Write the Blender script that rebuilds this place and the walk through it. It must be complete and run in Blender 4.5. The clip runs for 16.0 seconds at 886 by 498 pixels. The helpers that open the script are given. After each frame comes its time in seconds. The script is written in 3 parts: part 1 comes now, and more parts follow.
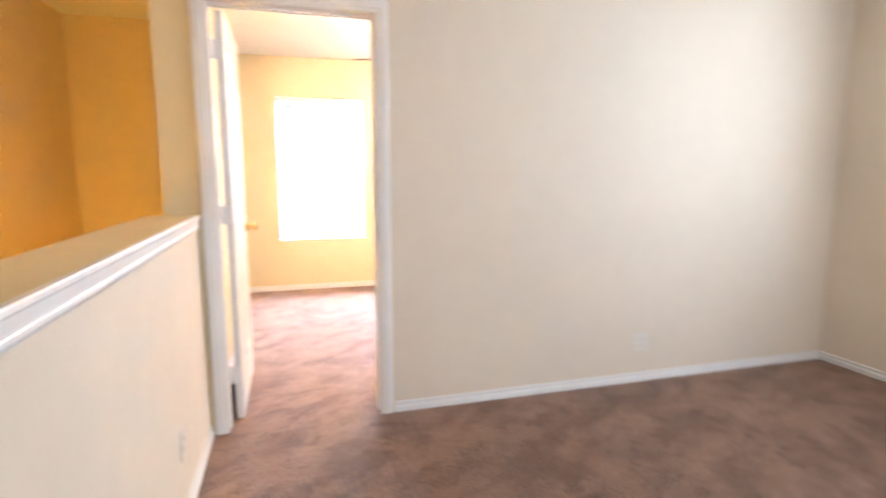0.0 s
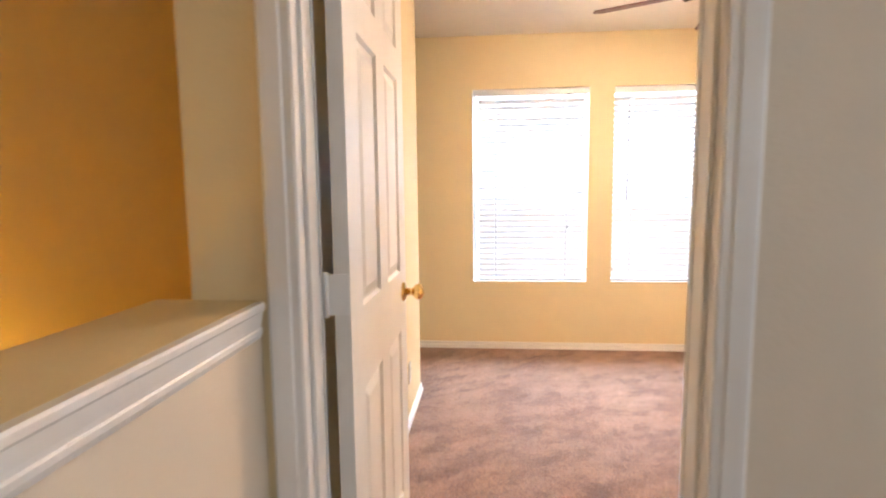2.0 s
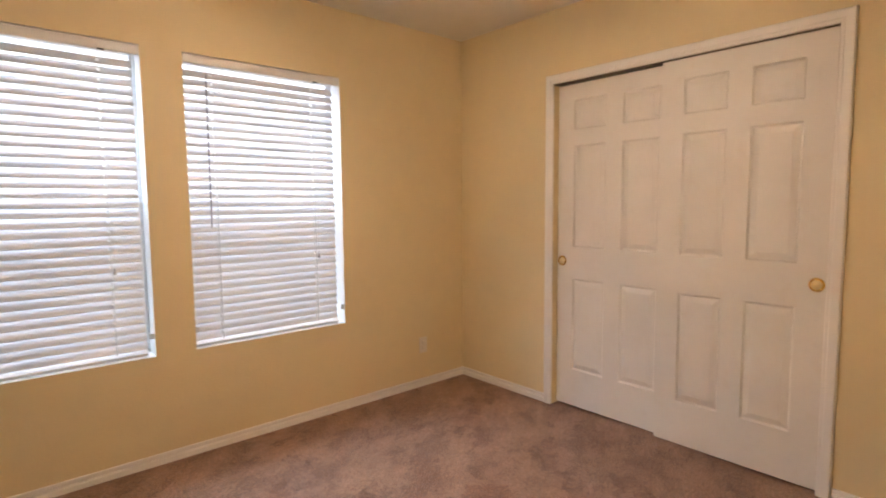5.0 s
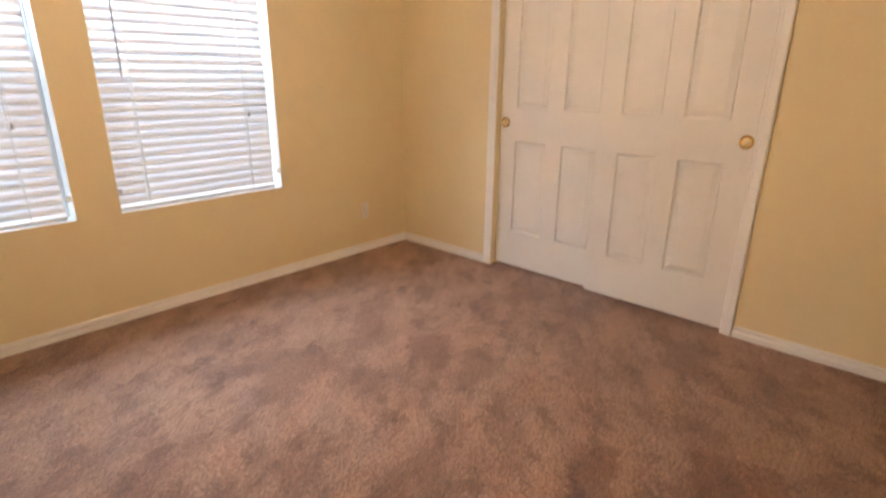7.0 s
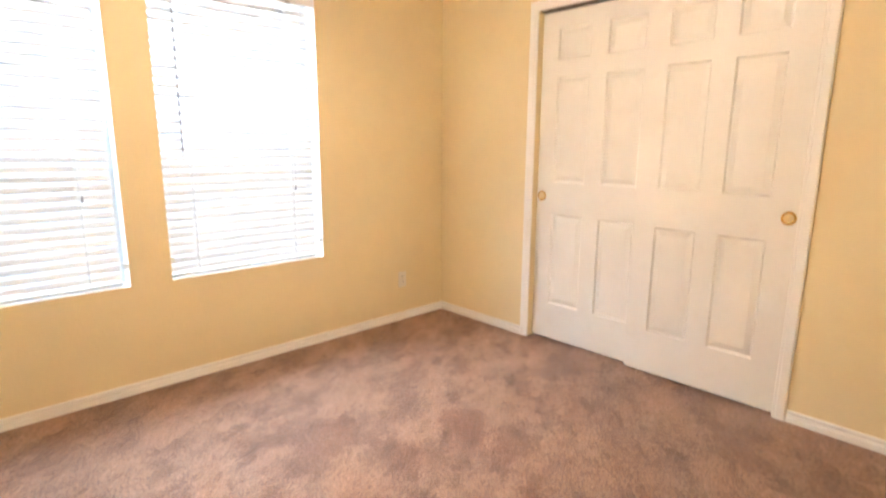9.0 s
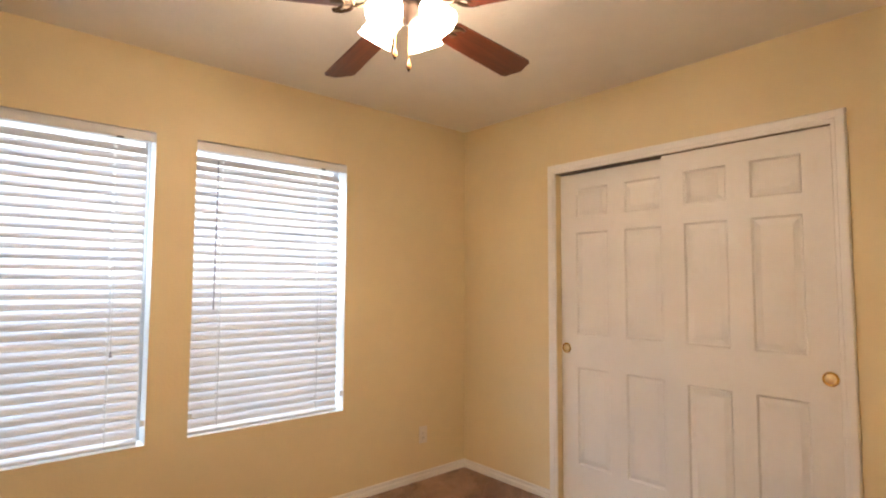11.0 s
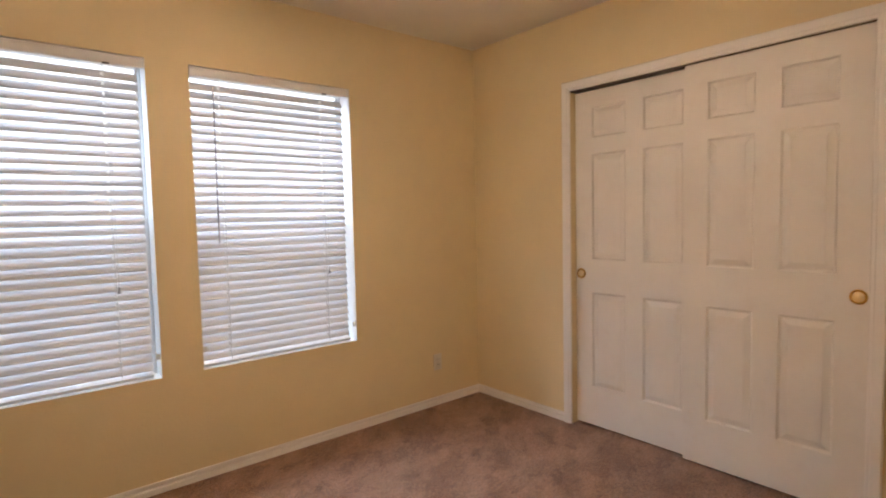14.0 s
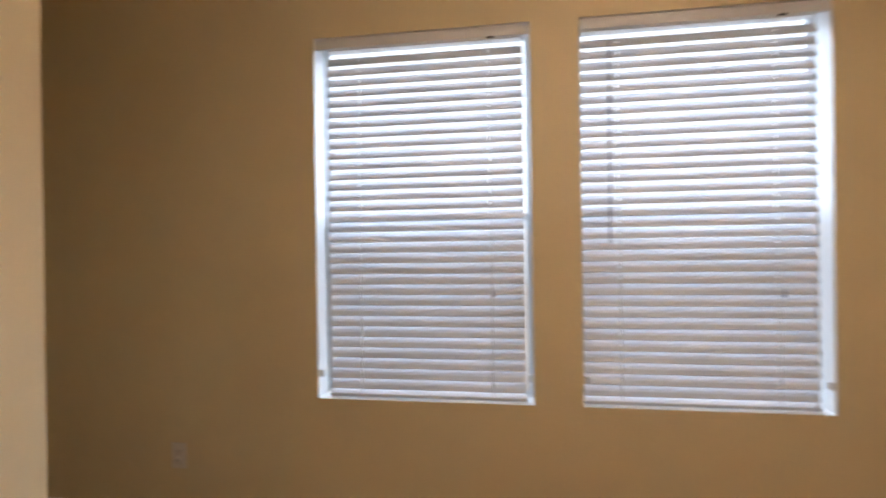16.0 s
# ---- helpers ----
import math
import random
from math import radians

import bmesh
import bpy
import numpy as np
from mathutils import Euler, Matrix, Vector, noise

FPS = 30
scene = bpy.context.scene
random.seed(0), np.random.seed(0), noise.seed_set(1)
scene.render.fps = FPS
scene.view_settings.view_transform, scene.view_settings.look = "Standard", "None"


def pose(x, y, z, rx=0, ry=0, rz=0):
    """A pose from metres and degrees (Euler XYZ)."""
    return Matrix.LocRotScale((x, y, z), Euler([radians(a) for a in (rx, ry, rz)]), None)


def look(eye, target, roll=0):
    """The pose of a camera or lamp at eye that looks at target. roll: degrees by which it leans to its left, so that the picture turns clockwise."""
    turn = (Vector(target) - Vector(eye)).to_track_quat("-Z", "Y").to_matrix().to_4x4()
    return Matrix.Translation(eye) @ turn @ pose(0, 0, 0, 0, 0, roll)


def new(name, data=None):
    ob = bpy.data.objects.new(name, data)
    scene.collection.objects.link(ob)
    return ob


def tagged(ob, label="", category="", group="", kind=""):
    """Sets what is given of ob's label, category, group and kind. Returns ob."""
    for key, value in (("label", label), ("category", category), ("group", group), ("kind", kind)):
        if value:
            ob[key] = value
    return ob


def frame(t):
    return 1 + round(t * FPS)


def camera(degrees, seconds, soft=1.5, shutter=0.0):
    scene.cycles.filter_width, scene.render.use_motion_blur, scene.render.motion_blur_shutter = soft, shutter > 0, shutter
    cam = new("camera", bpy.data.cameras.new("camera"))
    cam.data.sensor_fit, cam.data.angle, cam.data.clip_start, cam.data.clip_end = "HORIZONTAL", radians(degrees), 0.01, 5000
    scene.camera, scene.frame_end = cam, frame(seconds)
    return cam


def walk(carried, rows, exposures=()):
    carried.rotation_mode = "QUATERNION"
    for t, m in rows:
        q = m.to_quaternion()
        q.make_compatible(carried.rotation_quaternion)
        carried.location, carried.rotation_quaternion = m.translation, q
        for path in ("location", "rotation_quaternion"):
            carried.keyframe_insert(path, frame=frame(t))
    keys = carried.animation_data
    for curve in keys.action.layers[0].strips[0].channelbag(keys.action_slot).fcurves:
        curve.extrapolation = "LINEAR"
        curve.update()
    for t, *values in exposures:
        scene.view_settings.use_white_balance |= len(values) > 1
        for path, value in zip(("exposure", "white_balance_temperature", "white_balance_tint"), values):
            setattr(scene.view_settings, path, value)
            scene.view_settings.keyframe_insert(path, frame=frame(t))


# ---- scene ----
cam = camera(80.1, 16.0, soft=1.9, shutter=0.5)
PATH = [
    (0, (0.242, -0.03, 1.289), (0.794, 1.871, 1.003), 0.0),
    (0.5, (0.316, 0.312, 1.315), (0.362, 2.296, 1.068), 1.5),
    (1, (0.319, 0.749, 1.328), (0.202, 2.74, 1.169), -0.0),
    (1.5, (0.289, 1.204, 1.298), (0.129, 3.188, 1.1), -1.4),
    (2, (0.269, 1.685, 1.305), (0.093, 3.665, 1.083), -0.6),
    (2.5, (0.225, 2.144, 1.324), (0.236, 4.139, 1.188), -2.0),
    (3, (0.271, 2.529, 1.322), (0.349, 4.525, 1.232), -0.5),
    (3.5, (0.303, 2.852, 1.41), (0.672, 4.811, 1.249), 0.6),
    (4, (0.397, 2.975, 1.353), (1.233, 4.789, 1.256), -0.3),
    (4.5, (0.407, 3.049, 1.328), (1.593, 4.655, 1.206), -0.1),
    (4.7, (0.423, 3.045, 1.326), (1.674, 4.599, 1.186), -0.1),
    (6.8, (0.42, 3.085, 1.237), (1.857, 4.37, 0.703), 0.5),
    (7, (0.434, 3.072, 1.229), (1.838, 4.35, 0.599), 0.5),
    (7.5, (0.423, 3.079, 1.191), (1.762, 4.306, 0.353), 0.4),
    (8, (0.419, 3.081, 1.187), (1.72, 4.314, 0.299), -0.3),
    (8.5, (0.442, 3.045, 1.206), (1.747, 4.398, 0.522), -0.7),
    (9, (0.431, 3.05, 1.262), (1.777, 4.477, 0.873), 0.3),
    (9.5, (0.43, 3.055, 1.295), (1.769, 4.522, 1.064), 0.5),
    (10, (0.43, 3.058, 1.306), (1.746, 4.553, 1.127), 0.8),
    (10.2, (0.412, 3.071, 1.313), (1.742, 4.561, 1.206), 0.9),
    (12.3, (0.441, 3.061, 1.383), (1.704, 4.59, 1.638), 0.9),
    (12.5, (0.447, 3.064, 1.371), (1.716, 4.598, 1.565), 0.6),
    (13, (0.465, 3.07, 1.347), (1.74, 4.611, 1.33), 0.2),
    (13.5, (0.461, 3.094, 1.326), (1.746, 4.625, 1.252), -0.0),
    (14, (0.486, 3.136, 1.317), (1.765, 4.669, 1.191), -1.3),
    (14.5, (0.649, 3.25, 1.272), (1.806, 4.873, 1.111), -2.6),
    (15, (0.853, 3.422, 1.301), (1.625, 5.264, 1.186), 0.3),
    (15.5, (0.964, 3.648, 1.259), (1.214, 5.631, 1.178), -0.5),
    (16, (1.027, 3.829, 1.192), (0.707, 5.803, 1.188), -0.8),
]
EXPOSURES = [(0.0, 1.75, 5700, 9), (0.5, 1.36, 5750, 9), (1.0, 1.12, 5900, 9), (1.5, 0.98, 6100, 10), (2.0, 0.76, 6150, 9), (2.5, 0.66, 6100, 5), (3.0, 0.42, 6150, 3),
             (3.5, 0.10, 6050, 2), (4.0, -0.22, 6500, 9), (4.7, -0.48, 6650, 10), (7.0, -0.17, 6450, 8), (7.5, -0.02, 6350, 7), (8.0, 0.25, 6300, 5), (9.0, 0.55, 6100, 2),
             (10.2, 0.08, 6250, 5), (12.5, -0.62, 6650, 8), (13.5, -0.70, 6600, 10), (14.5, -0.72, 6500, 9), (15.5, -0.62, 6300, 8), (16.0, -0.98, 6250, 9)]
WINDOW_POWER, LANDING_POWER, SHADE_POWER, BULB_POWER, SCONCE_POWER = 1350.0, 37.0, 97.0, 900.0, 50.0
HAZE = 4.6
# one yellow paint; its second colour has the landing's cool daylight put in
BED_PAINT, DAYLIT_PAINT = (0.765, 0.640, 0.385), (0.78, 0.678, 0.535)
BLIND_TILT, DOOR_TURN, FAN_TURN, FAN_DROP, SHADE_TURN, SCONCE_Z, CAP_OUT = 55.0, 90.0, 151.5, -0.238, 20.0, 0.36, 0.075
walk(cam, [(t, look(eye, target, roll)) for t, eye, target, roll in PATH], EXPOSURES)

# ---------------------------------------------------------------- measures of the place
CEIL = 2.497
HALL_Y = 2.66          # landing face of the wall with the doorway
HALL_B = 2.775         # its bedroom face
WIN_Y = 5.957          # bedroom face of the window wall
CLO_X = 3.162          # bedroom face of the closet wall
STUB_X = -0.18         # bedroom face of the wall beside the door
STAIR_X = -0.315       # stair face of the same wall
STUB_Y = 4.98          # where that wall ends in the bedroom
LAND_X = 3.775         # right wall of the landing
LEFT_X = -1.38         # far wall of the stairwell
BACK_Y = -2.2
NOOK_X = -1.75
DOOR_L, DOOR_R, DOOR_T = -0.090, 0.672, 2.058
WINDOWS = ((0.136, 1.043), (1.234, 2.131))
SILL, HEAD = 0.560, 2.088
CL_A, CL_B, CL_T = 3.655, 5.112, 2.047   # closet opening

# ---------------------------------------------------------------- world and lights
world = bpy.data.worlds.new("sky")
scene.world = world
world.use_nodes = True
wn = world.node_tree.nodes
sky = wn.new("ShaderNodeTexSky")
sky.sky_type = "NISHITA"
sky.sun_disc = False
sky.sun_elevation, sky.sun_rotation = radians(50), radians(140)
world.node_tree.links.new(sky.outputs[0], wn["Background"].inputs[0])
wn["Background"].inputs[1].default_value = 0.12


def area(name, m, sx, sy, power, colour):
    data = bpy.data.lights.new(name, "AREA")
    data.shape, data.size, data.size_y = "RECTANGLE", sx, sy
    data.energy, data.color = power, colour
    ob = new(name, data)
    ob.matrix_world = m
    return ob


SUN = bpy.data.lights.new("sun", "SUN")
SUN.energy, SUN.angle, SUN.color = 2.0, radians(0.6), (1.0, 0.95, 0.88)
new("sun", SUN).matrix_world = look((-6, -8, 12), (0, 0, 0))

# daylight: stand-in lamps, outside above the bedroom windows and behind the landing's unseen windows
area("window_daylight", look((1.13, WIN_Y + 1.7, 4.1), (1.13, WIN_Y, 1.3)), 5.0, 2.6, WINDOW_POWER, (0.61, 0.76, 1.0))
# fill lamp behind the added south window, brightening the landing's dim right corner
area("landing_fill_light", look((2.60, BACK_Y - 0.20, 1.5), (2.60, 3, 1.5)), 1.7, 1.5, LANDING_POWER * 0.42, (0.92, 0.93, 1.0))
area("landing_side_daylight", look((LAND_X + 0.20, 1.2, 1.7), (0, 1.2, 1.7)), 1.5, 1.4, LANDING_POWER * 0.52, (0.90, 0.93, 1.0))

# ---------------------------------------------------------------- materials


class Mat:
    """A procedural material: helpers round one Principled node."""

    def __init__(self, name, rough=0.5, metal=0.0, spec=0.5):
        self.m = bpy.data.materials.new(name)
        self.m.use_nodes = True
        self.n, self.l = self.m.node_tree.nodes, self.m.node_tree.links
        self.b = self.n["Principled BSDF"]
        self.b.inputs["Roughness"].default_value = rough
        self.b.inputs["Metallic"].default_value = metal
        self.b.inputs["Specular IOR Level"].default_value = spec
        self.pos = self.n.new("ShaderNodeNewGeometry").outputs["Position"]

    def scaled(self, v):
        s = self.n.new("ShaderNodeVectorMath")
        s.operation = "MULTIPLY"
        self.l.new(self.pos, s.inputs[0])
        s.inputs[1].default_value = v
        return s.outputs[0]

    def noise(self, scale, detail=3.0, rough=0.5, vec=None, distort=0.0):
        t = self.n.new("ShaderNodeTexNoise")
        self.l.new(vec or self.pos, t.inputs["Vector"])
        t.inputs["Scale"].default_value = scale
        t.inputs["Detail"].default_value = detail
        t.inputs["Roughness"].default_value = rough
        t.inputs["Distortion"].default_value = distort
        return t.outputs["Fac"]

    def ramp(self, fac, stops):
        r = self.n.new("ShaderNodeValToRGB")
        self.l.new(fac, r.inputs[0])
        e = r.color_ramp.elements
        while len(e) < len(stops):
            e.new(0.5)
        for el, (p, c) in zip(e, stops):
            el.position, el.color = p, (*c, 1)
        return r.outputs[0]

    def mix(self, fac, a, b, kind="MIX"):
        x = self.n.new("ShaderNodeMix")
        x.data_type, x.blend_type = "RGBA", kind
        for i, v in ((0, fac), (6, a), (7, b)):
            if isinstance(v, (int, float)):
                x.inputs[i].default_value = v
            elif isinstance(v, tuple):
                x.inputs[i].default_value = (*v, 1)
            else:
                self.l.new(v, x.inputs[i])
        return x.outputs[2]

    def colour(self, c):
        if isinstance(c, tuple):
            self.b.inputs["Base Color"].default_value = (*c, 1)
        else:
            self.l.new(c, self.b.inputs["Base Color"])
        return self

    def bump(self, fac, strength, distance, over=None):
        p = self.n.new("ShaderNodeBump")
        p.inputs["Strength"].default_value = strength
        p.inputs["Distance"].default_value = distance
        self.l.new(fac, p.inputs["Height"])
        if over:
            self.l.new(over, p.inputs["Normal"])
        self.l.new(p.outputs[0], self.b.inputs["Normal"])
        return p.outputs[0]

    def rough(self, fac, lo, hi):
        r = self.n.new("ShaderNodeMapRange")
        self.l.new(fac, r.inputs[0])
        r.inputs[3].default_value, r.inputs[4].default_value = lo, hi
        self.l.new(r.outputs[0], self.b.inputs["Roughness"])


def shade_of(c, k):
    return tuple(min(1.0, v * k) for v in c)


def paint(name, c, rough=0.6, peel=0.25, scale=70):
    """Rolled wall paint over orange-peel drywall."""
    p = Mat(name, rough)
    wide = p.noise(1.3, 3)
    col = p.ramp(wide, [(0.3, shade_of(c, 0.96)), (0.7, shade_of(c, 1.03))])
    p.colour(p.mix(0.10, col, p.ramp(p.noise(9, 4), [(0.35, shade_of(c, 0.85)), (0.65, shade_of(c, 1.05))])))
    n = p.bump(p.noise(scale, 2), peel, 0.003)
    p.bump(p.noise(scale * 4, 2), peel * 0.4, 0.001, n)
    p.rough(p.noise(30, 2), rough - 0.08, rough + 0.1)
    return p.m


def enamel(name, c, rough=0.35):
    """Brushed satin enamel on trim and doors."""
    p = Mat(name, rough)
    col = p.ramp(p.noise(3.0, 3), [(0.3, shade_of(c, 0.95)), (0.7, shade_of(c, 1.02))])
    smudge = p.ramp(p.noise(14, 5, 0.6), [(0.55, (1, 1, 1)), (0.8, (0.93, 0.90, 0.86))])
    p.colour(p.mix(0.5, col, smudge, "MULTIPLY"))
    p.bump(p.noise(60, 3, vec=p.scaled((1, 1, 0.15))), 0.08, 0.002)
    p.rough(p.noise(8, 3), rough - 0.06, rough + 0.12)
    return p.m


def carpet_mat():
    """Twisted cut pile: leaning nap in brushed patches with ragged edges, vacuum strokes, scuffs, tufts of a centimetre and yarn ends."""
    p = Mat("cut_pile_carpet", 0.50, spec=0.50)

    def maths(kind, a, b):
        q = p.n.new("ShaderNodeMath")
        q.operation = kind
        for k, v in enumerate((a, b)):
            if isinstance(v, (int, float)):
                q.inputs[k].default_value = v
            else:
                p.l.new(v, q.inputs[k])
        return q.outputs[0]

    def fade(x, lo, hi):
        r = p.n.new("ShaderNodeMapRange")
        r.interpolation_type = "SMOOTHSTEP"
        p.l.new(x, r.inputs[0])
        r.inputs[1].default_value, r.inputs[2].default_value = lo, hi
        return r.outputs[0]

    # ragged offset of a few centimetres
    vec = p.n.new("ShaderNodeCombineXYZ")
    p.l.new(maths("SUBTRACT", p.noise(19, 4, 0.65), 0.5), vec.inputs[0])
    p.l.new(maths("SUBTRACT", p.noise(17, 4, 0.65), 0.5), vec.inputs[1])
    warp = p.n.new("ShaderNodeVectorMath")
    warp.operation = "MULTIPLY_ADD"
    p.l.new(vec.outputs[0], warp.inputs[0])
    warp.inputs[1].default_value = (0.16, 0.16, 0)
    p.l.new(p.pos, warp.inputs[2])

    def along(degrees, x, y):
        """Distances along and across a line through (x, y) at that angle."""
        out = []
        a = radians(degrees)
        for ax, ay in ((math.cos(a), math.sin(a)), (-math.sin(a), math.cos(a))):
            d = p.n.new("ShaderNodeVectorMath")
            d.operation = "DOT_PRODUCT"
            p.l.new(warp.outputs[0], d.inputs[0])
            d.inputs[1].default_value = (ax, ay, 0)
            out.append(maths("SUBTRACT", d.outputs["Value"], ax * x + ay * y))
        return out

    def stroke(degrees, x, y, length, half_width):
        """Where the vacuum head pressed the nap the other way: it ends at (x, y)."""
        u, v = along(degrees, x, y)
        inside = maths("MULTIPLY", fade(u, 0.015, -0.015), fade(u, -length - 0.2, -length + 0.2))
        return maths("MULTIPLY", inside, fade(maths("ABSOLUTE", v, 0.0), half_width + 0.012, half_width - 0.012))

    turn = p.n.new("ShaderNodeVectorRotate")
    turn.rotation_type = "Z_AXIS"
    turn.inputs["Angle"].default_value = radians(-38)
    p.l.new(warp.outputs[0], turn.inputs["Vector"])
    long = p.n.new("ShaderNodeVectorMath")
    long.operation = "MULTIPLY"
    p.l.new(turn.outputs[0], long.inputs[0])
    long.inputs[1].default_value = (0.95, 1.75, 1)
    wide = p.noise(0.9, 3, 0.5)
    lay = p.noise(2.6, 6, 0.60, long.outputs[0])
    patch = p.noise(5.2, 9, 0.72, long.outputs[0])
    scuff = p.noise(13, 5, 0.62, long.outputs[0])
    clump = p.noise(44, 4, 0.7)
    tuft = p.noise(92, 5, 0.8)
    yarn = p.noise(300, 2)
    mid = (0.255, 0.137, 0.078)
    c = p.ramp(wide, [(0.36, shade_of(mid, 0.92)), (0.64, shade_of(mid, 1.06))])
    c = p.mix(1.0, c, p.ramp(lay, [(0.43, (0.80, 0.73, 0.68)), (0.48, (0.98, 0.97, 0.97)), (0.57, (1.19, 1.21, 1.23))]), "MULTIPLY")
    c = p.mix(1.0, c, p.ramp(patch, [(0.40, (0.72, 0.63, 0.58)), (0.44, (0.96, 0.95, 0.94)), (0.60, (1.14, 1.16, 1.18))]), "MULTIPLY")
    c = p.mix(1.0, c, p.ramp(scuff, [(0.38, (0.80, 0.73, 0.69)), (0.43, (1, 1, 1)), (0.62, (1.10, 1.11, 1.12))]), "MULTIPLY")
    for mark in (stroke(17, 2.20, 3.32, 0.85, 0.135), stroke(20, 1.93, 3.70, 0.42, 0.075), stroke(46, 2.12, 4.70, 0.32, 0.10)):
        c = p.mix(mark, c, p.mix(1.0, c, (0.70, 0.57, 0.48), "MULTIPLY"))
    c = p.mix(0.5, c, p.ramp(clump, [(0.36, (0.72, 0.66, 0.62)), (0.5, (1, 1, 1)), (0.64, (1.26, 1.28, 1.29))]), "MULTIPLY")
    # dark lows and pale tops put the tufts' relief shading into the colour
    c = p.mix(1.0, c, p.ramp(tuft, [(0.38, (0.40, 0.34, 0.30)), (0.5, (0.98, 0.98, 0.98)), (0.62, (1.66, 1.70, 1.74))]), "MULTIPLY")
    c = p.mix(0.6, c, p.ramp(yarn, [(0.3, (0.5, 0.47, 0.45)), (0.7, (1.35, 1.36, 1.36))]), "MULTIPLY")
    p.colour(c)
    p.b.inputs["Sheen Weight"].default_value = 0.22
    p.b.inputs["Sheen Roughness"].default_value = 0.45
    p.b.inputs["Sheen Tint"].default_value = (0.92, 0.80, 0.76, 1)
    n = p.bump(lay, 0.25, 0.03)
    n = p.bump(clump, 0.35, 0.010, n)
    n = p.bump(tuft, 0.9, 0.012, n)
    p.bump(yarn, 0.6, 0.003, n)
    return p.m


def metal(name, c, rough=0.25):
    p = Mat(name, rough, 1.0)
    p.colour(p.ramp(p.noise(25, 3), [(0.3, shade_of(c, 0.85)), (0.7, shade_of(c, 1.08))]))
    p.rough(p.noise(40, 3), rough * 0.7, rough * 1.5)
    return p.m


def blade_mat():
    """Dark red-brown stained wood, grain along the blade's own length."""
    p = Mat("stained_walnut", 0.42)
    co = p.n.new("ShaderNodeTexCoord").outputs["Object"]
    st = p.n.new("ShaderNodeVectorMath")
    st.operation = "MULTIPLY"
    p.l.new(co, st.inputs[0])
    st.inputs[1].default_value = (3, 45, 45)
    g = p.noise(1.0, 5, 0.6, st.outputs[0], 0.6)
    p.colour(p.ramp(g, [(0.3, (0.060, 0.012, 0.005)), (0.55, (0.115, 0.026, 0.010)), (0.75, (0.160, 0.040, 0.015))]))
    p.bump(g, 0.06, 0.002)
    return p.m


def glow_mat(name, c, strength):
    p = Mat(name, 0.3)
    p.colour((0.85, 0.82, 0.76))
    p.b.inputs["Emission Color"].default_value = (*c, 1)
    p.b.inputs["Emission Strength"].default_value = strength
    return p.m


def slat_mat(name, clear):
    """White faux-wood slat or braided cord, through which a little light passes."""
    p = Mat(name, 0.42)
    c = (0.76, 0.755, 0.765)
    p.colour(p.ramp(p.noise(20, 3, vec=p.scaled((1, 6, 6))), [(0.3, shade_of(c, 0.95)), (0.7, c)]))
    tr = p.n.new("ShaderNodeBsdfTranslucent")
    tr.inputs[0].default_value = (0.9, 0.9, 0.88, 1)
    mx = p.n.new("ShaderNodeMixShader")
    mx.inputs[0].default_value = clear
    p.l.new(p.b.outputs[0], mx.inputs[1])
    p.l.new(tr.outputs[0], mx.inputs[2])
    p.l.new(mx.outputs[0], p.n["Material Output"].inputs[0])
    return p.m


def glass_mat():
    p = Mat("window_glass", 0.02)
    p.colour((0.95, 0.97, 0.97))
    p.b.inputs["Transmission Weight"].default_value = 1.0
    p.b.inputs["IOR"].default_value = 1.45
    return p.m


def screen_mat():
    """Fine insect screen: a dark weave that lets two thirds of the light past."""
    p = Mat("insect_screen", 0.8)
    p.colour((0.05, 0.05, 0.05))
    tr = p.n.new("ShaderNodeBsdfTransparent")
    mx = p.n.new("ShaderNodeMixShader")
    mx.inputs[0].default_value = 0.78
    p.l.new(p.b.outputs[0], mx.inputs[1])
    p.l.new(tr.outputs[0], mx.inputs[2])
    p.l.new(mx.outputs[0], p.n["Material Output"].inputs[0])
    return p.m


M_BED = paint("yellow_wall_paint", BED_PAINT)
# the same yellow, paled in colour by the landing's daylight
M_LAND = paint("daylit_wall_paint", DAYLIT_PAINT)
M_CEIL = paint("ceiling_texture", (0.86, 0.83, 0.74), 0.8, 0.6, 28)
M_TRIM = enamel("white_trim_enamel", (0.85, 0.83, 0.79))
M_DOOR = enamel("white_door_enamel", (0.79, 0.765, 0.71), 0.40)
M_CARPET = carpet_mat()
M_BRASS = metal("polished_brass", (0.80, 0.55, 0.20), 0.18)
M_BRASS_DULL = metal("worn_brass", (0.90, 0.76, 0.46), 0.42)
M_BRONZE = metal("dark_bronze", (0.028, 0.020, 0.016), 0.48)
M_NICKEL = metal("aged_brass_bracket", (0.10, 0.072, 0.048), 0.4)
M_HINGE = metal("satin_hinge_metal", (0.62, 0.60, 0.57), 0.4)
M_BLADE = blade_mat()
M_SHADE = glow_mat("lit_frosted_glass", (1.0, 0.73, 0.54), SHADE_POWER)
M_BULB = glow_mat("lit_bulb", (1.0, 0.73, 0.54), BULB_POWER)
M_SCONCE = glow_mat("lit_amber_glass", (1.0, 0.52, 0.09), SCONCE_POWER)
M_SLAT = slat_mat("blind_slat", 0.11)
M_VINYL = enamel("white_vinyl", (0.82, 0.83, 0.83), 0.3)
M_GLASS = glass_mat()
M_SCREEN = screen_mat()
M_CORD = slat_mat("white_cord", 0.6)
M_WAND = enamel("clear_grey_plastic", (0.46, 0.46, 0.49), 0.2)
M_PLATE = enamel("ivory_plastic", (0.78, 0.72, 0.62), 0.35)
M_DARK = enamel("dark_plastic", (0.03, 0.028, 0.026), 0.5)
M_FOB = enamel("honey_wood_fob", (0.45, 0.24, 0.08), 0.35)
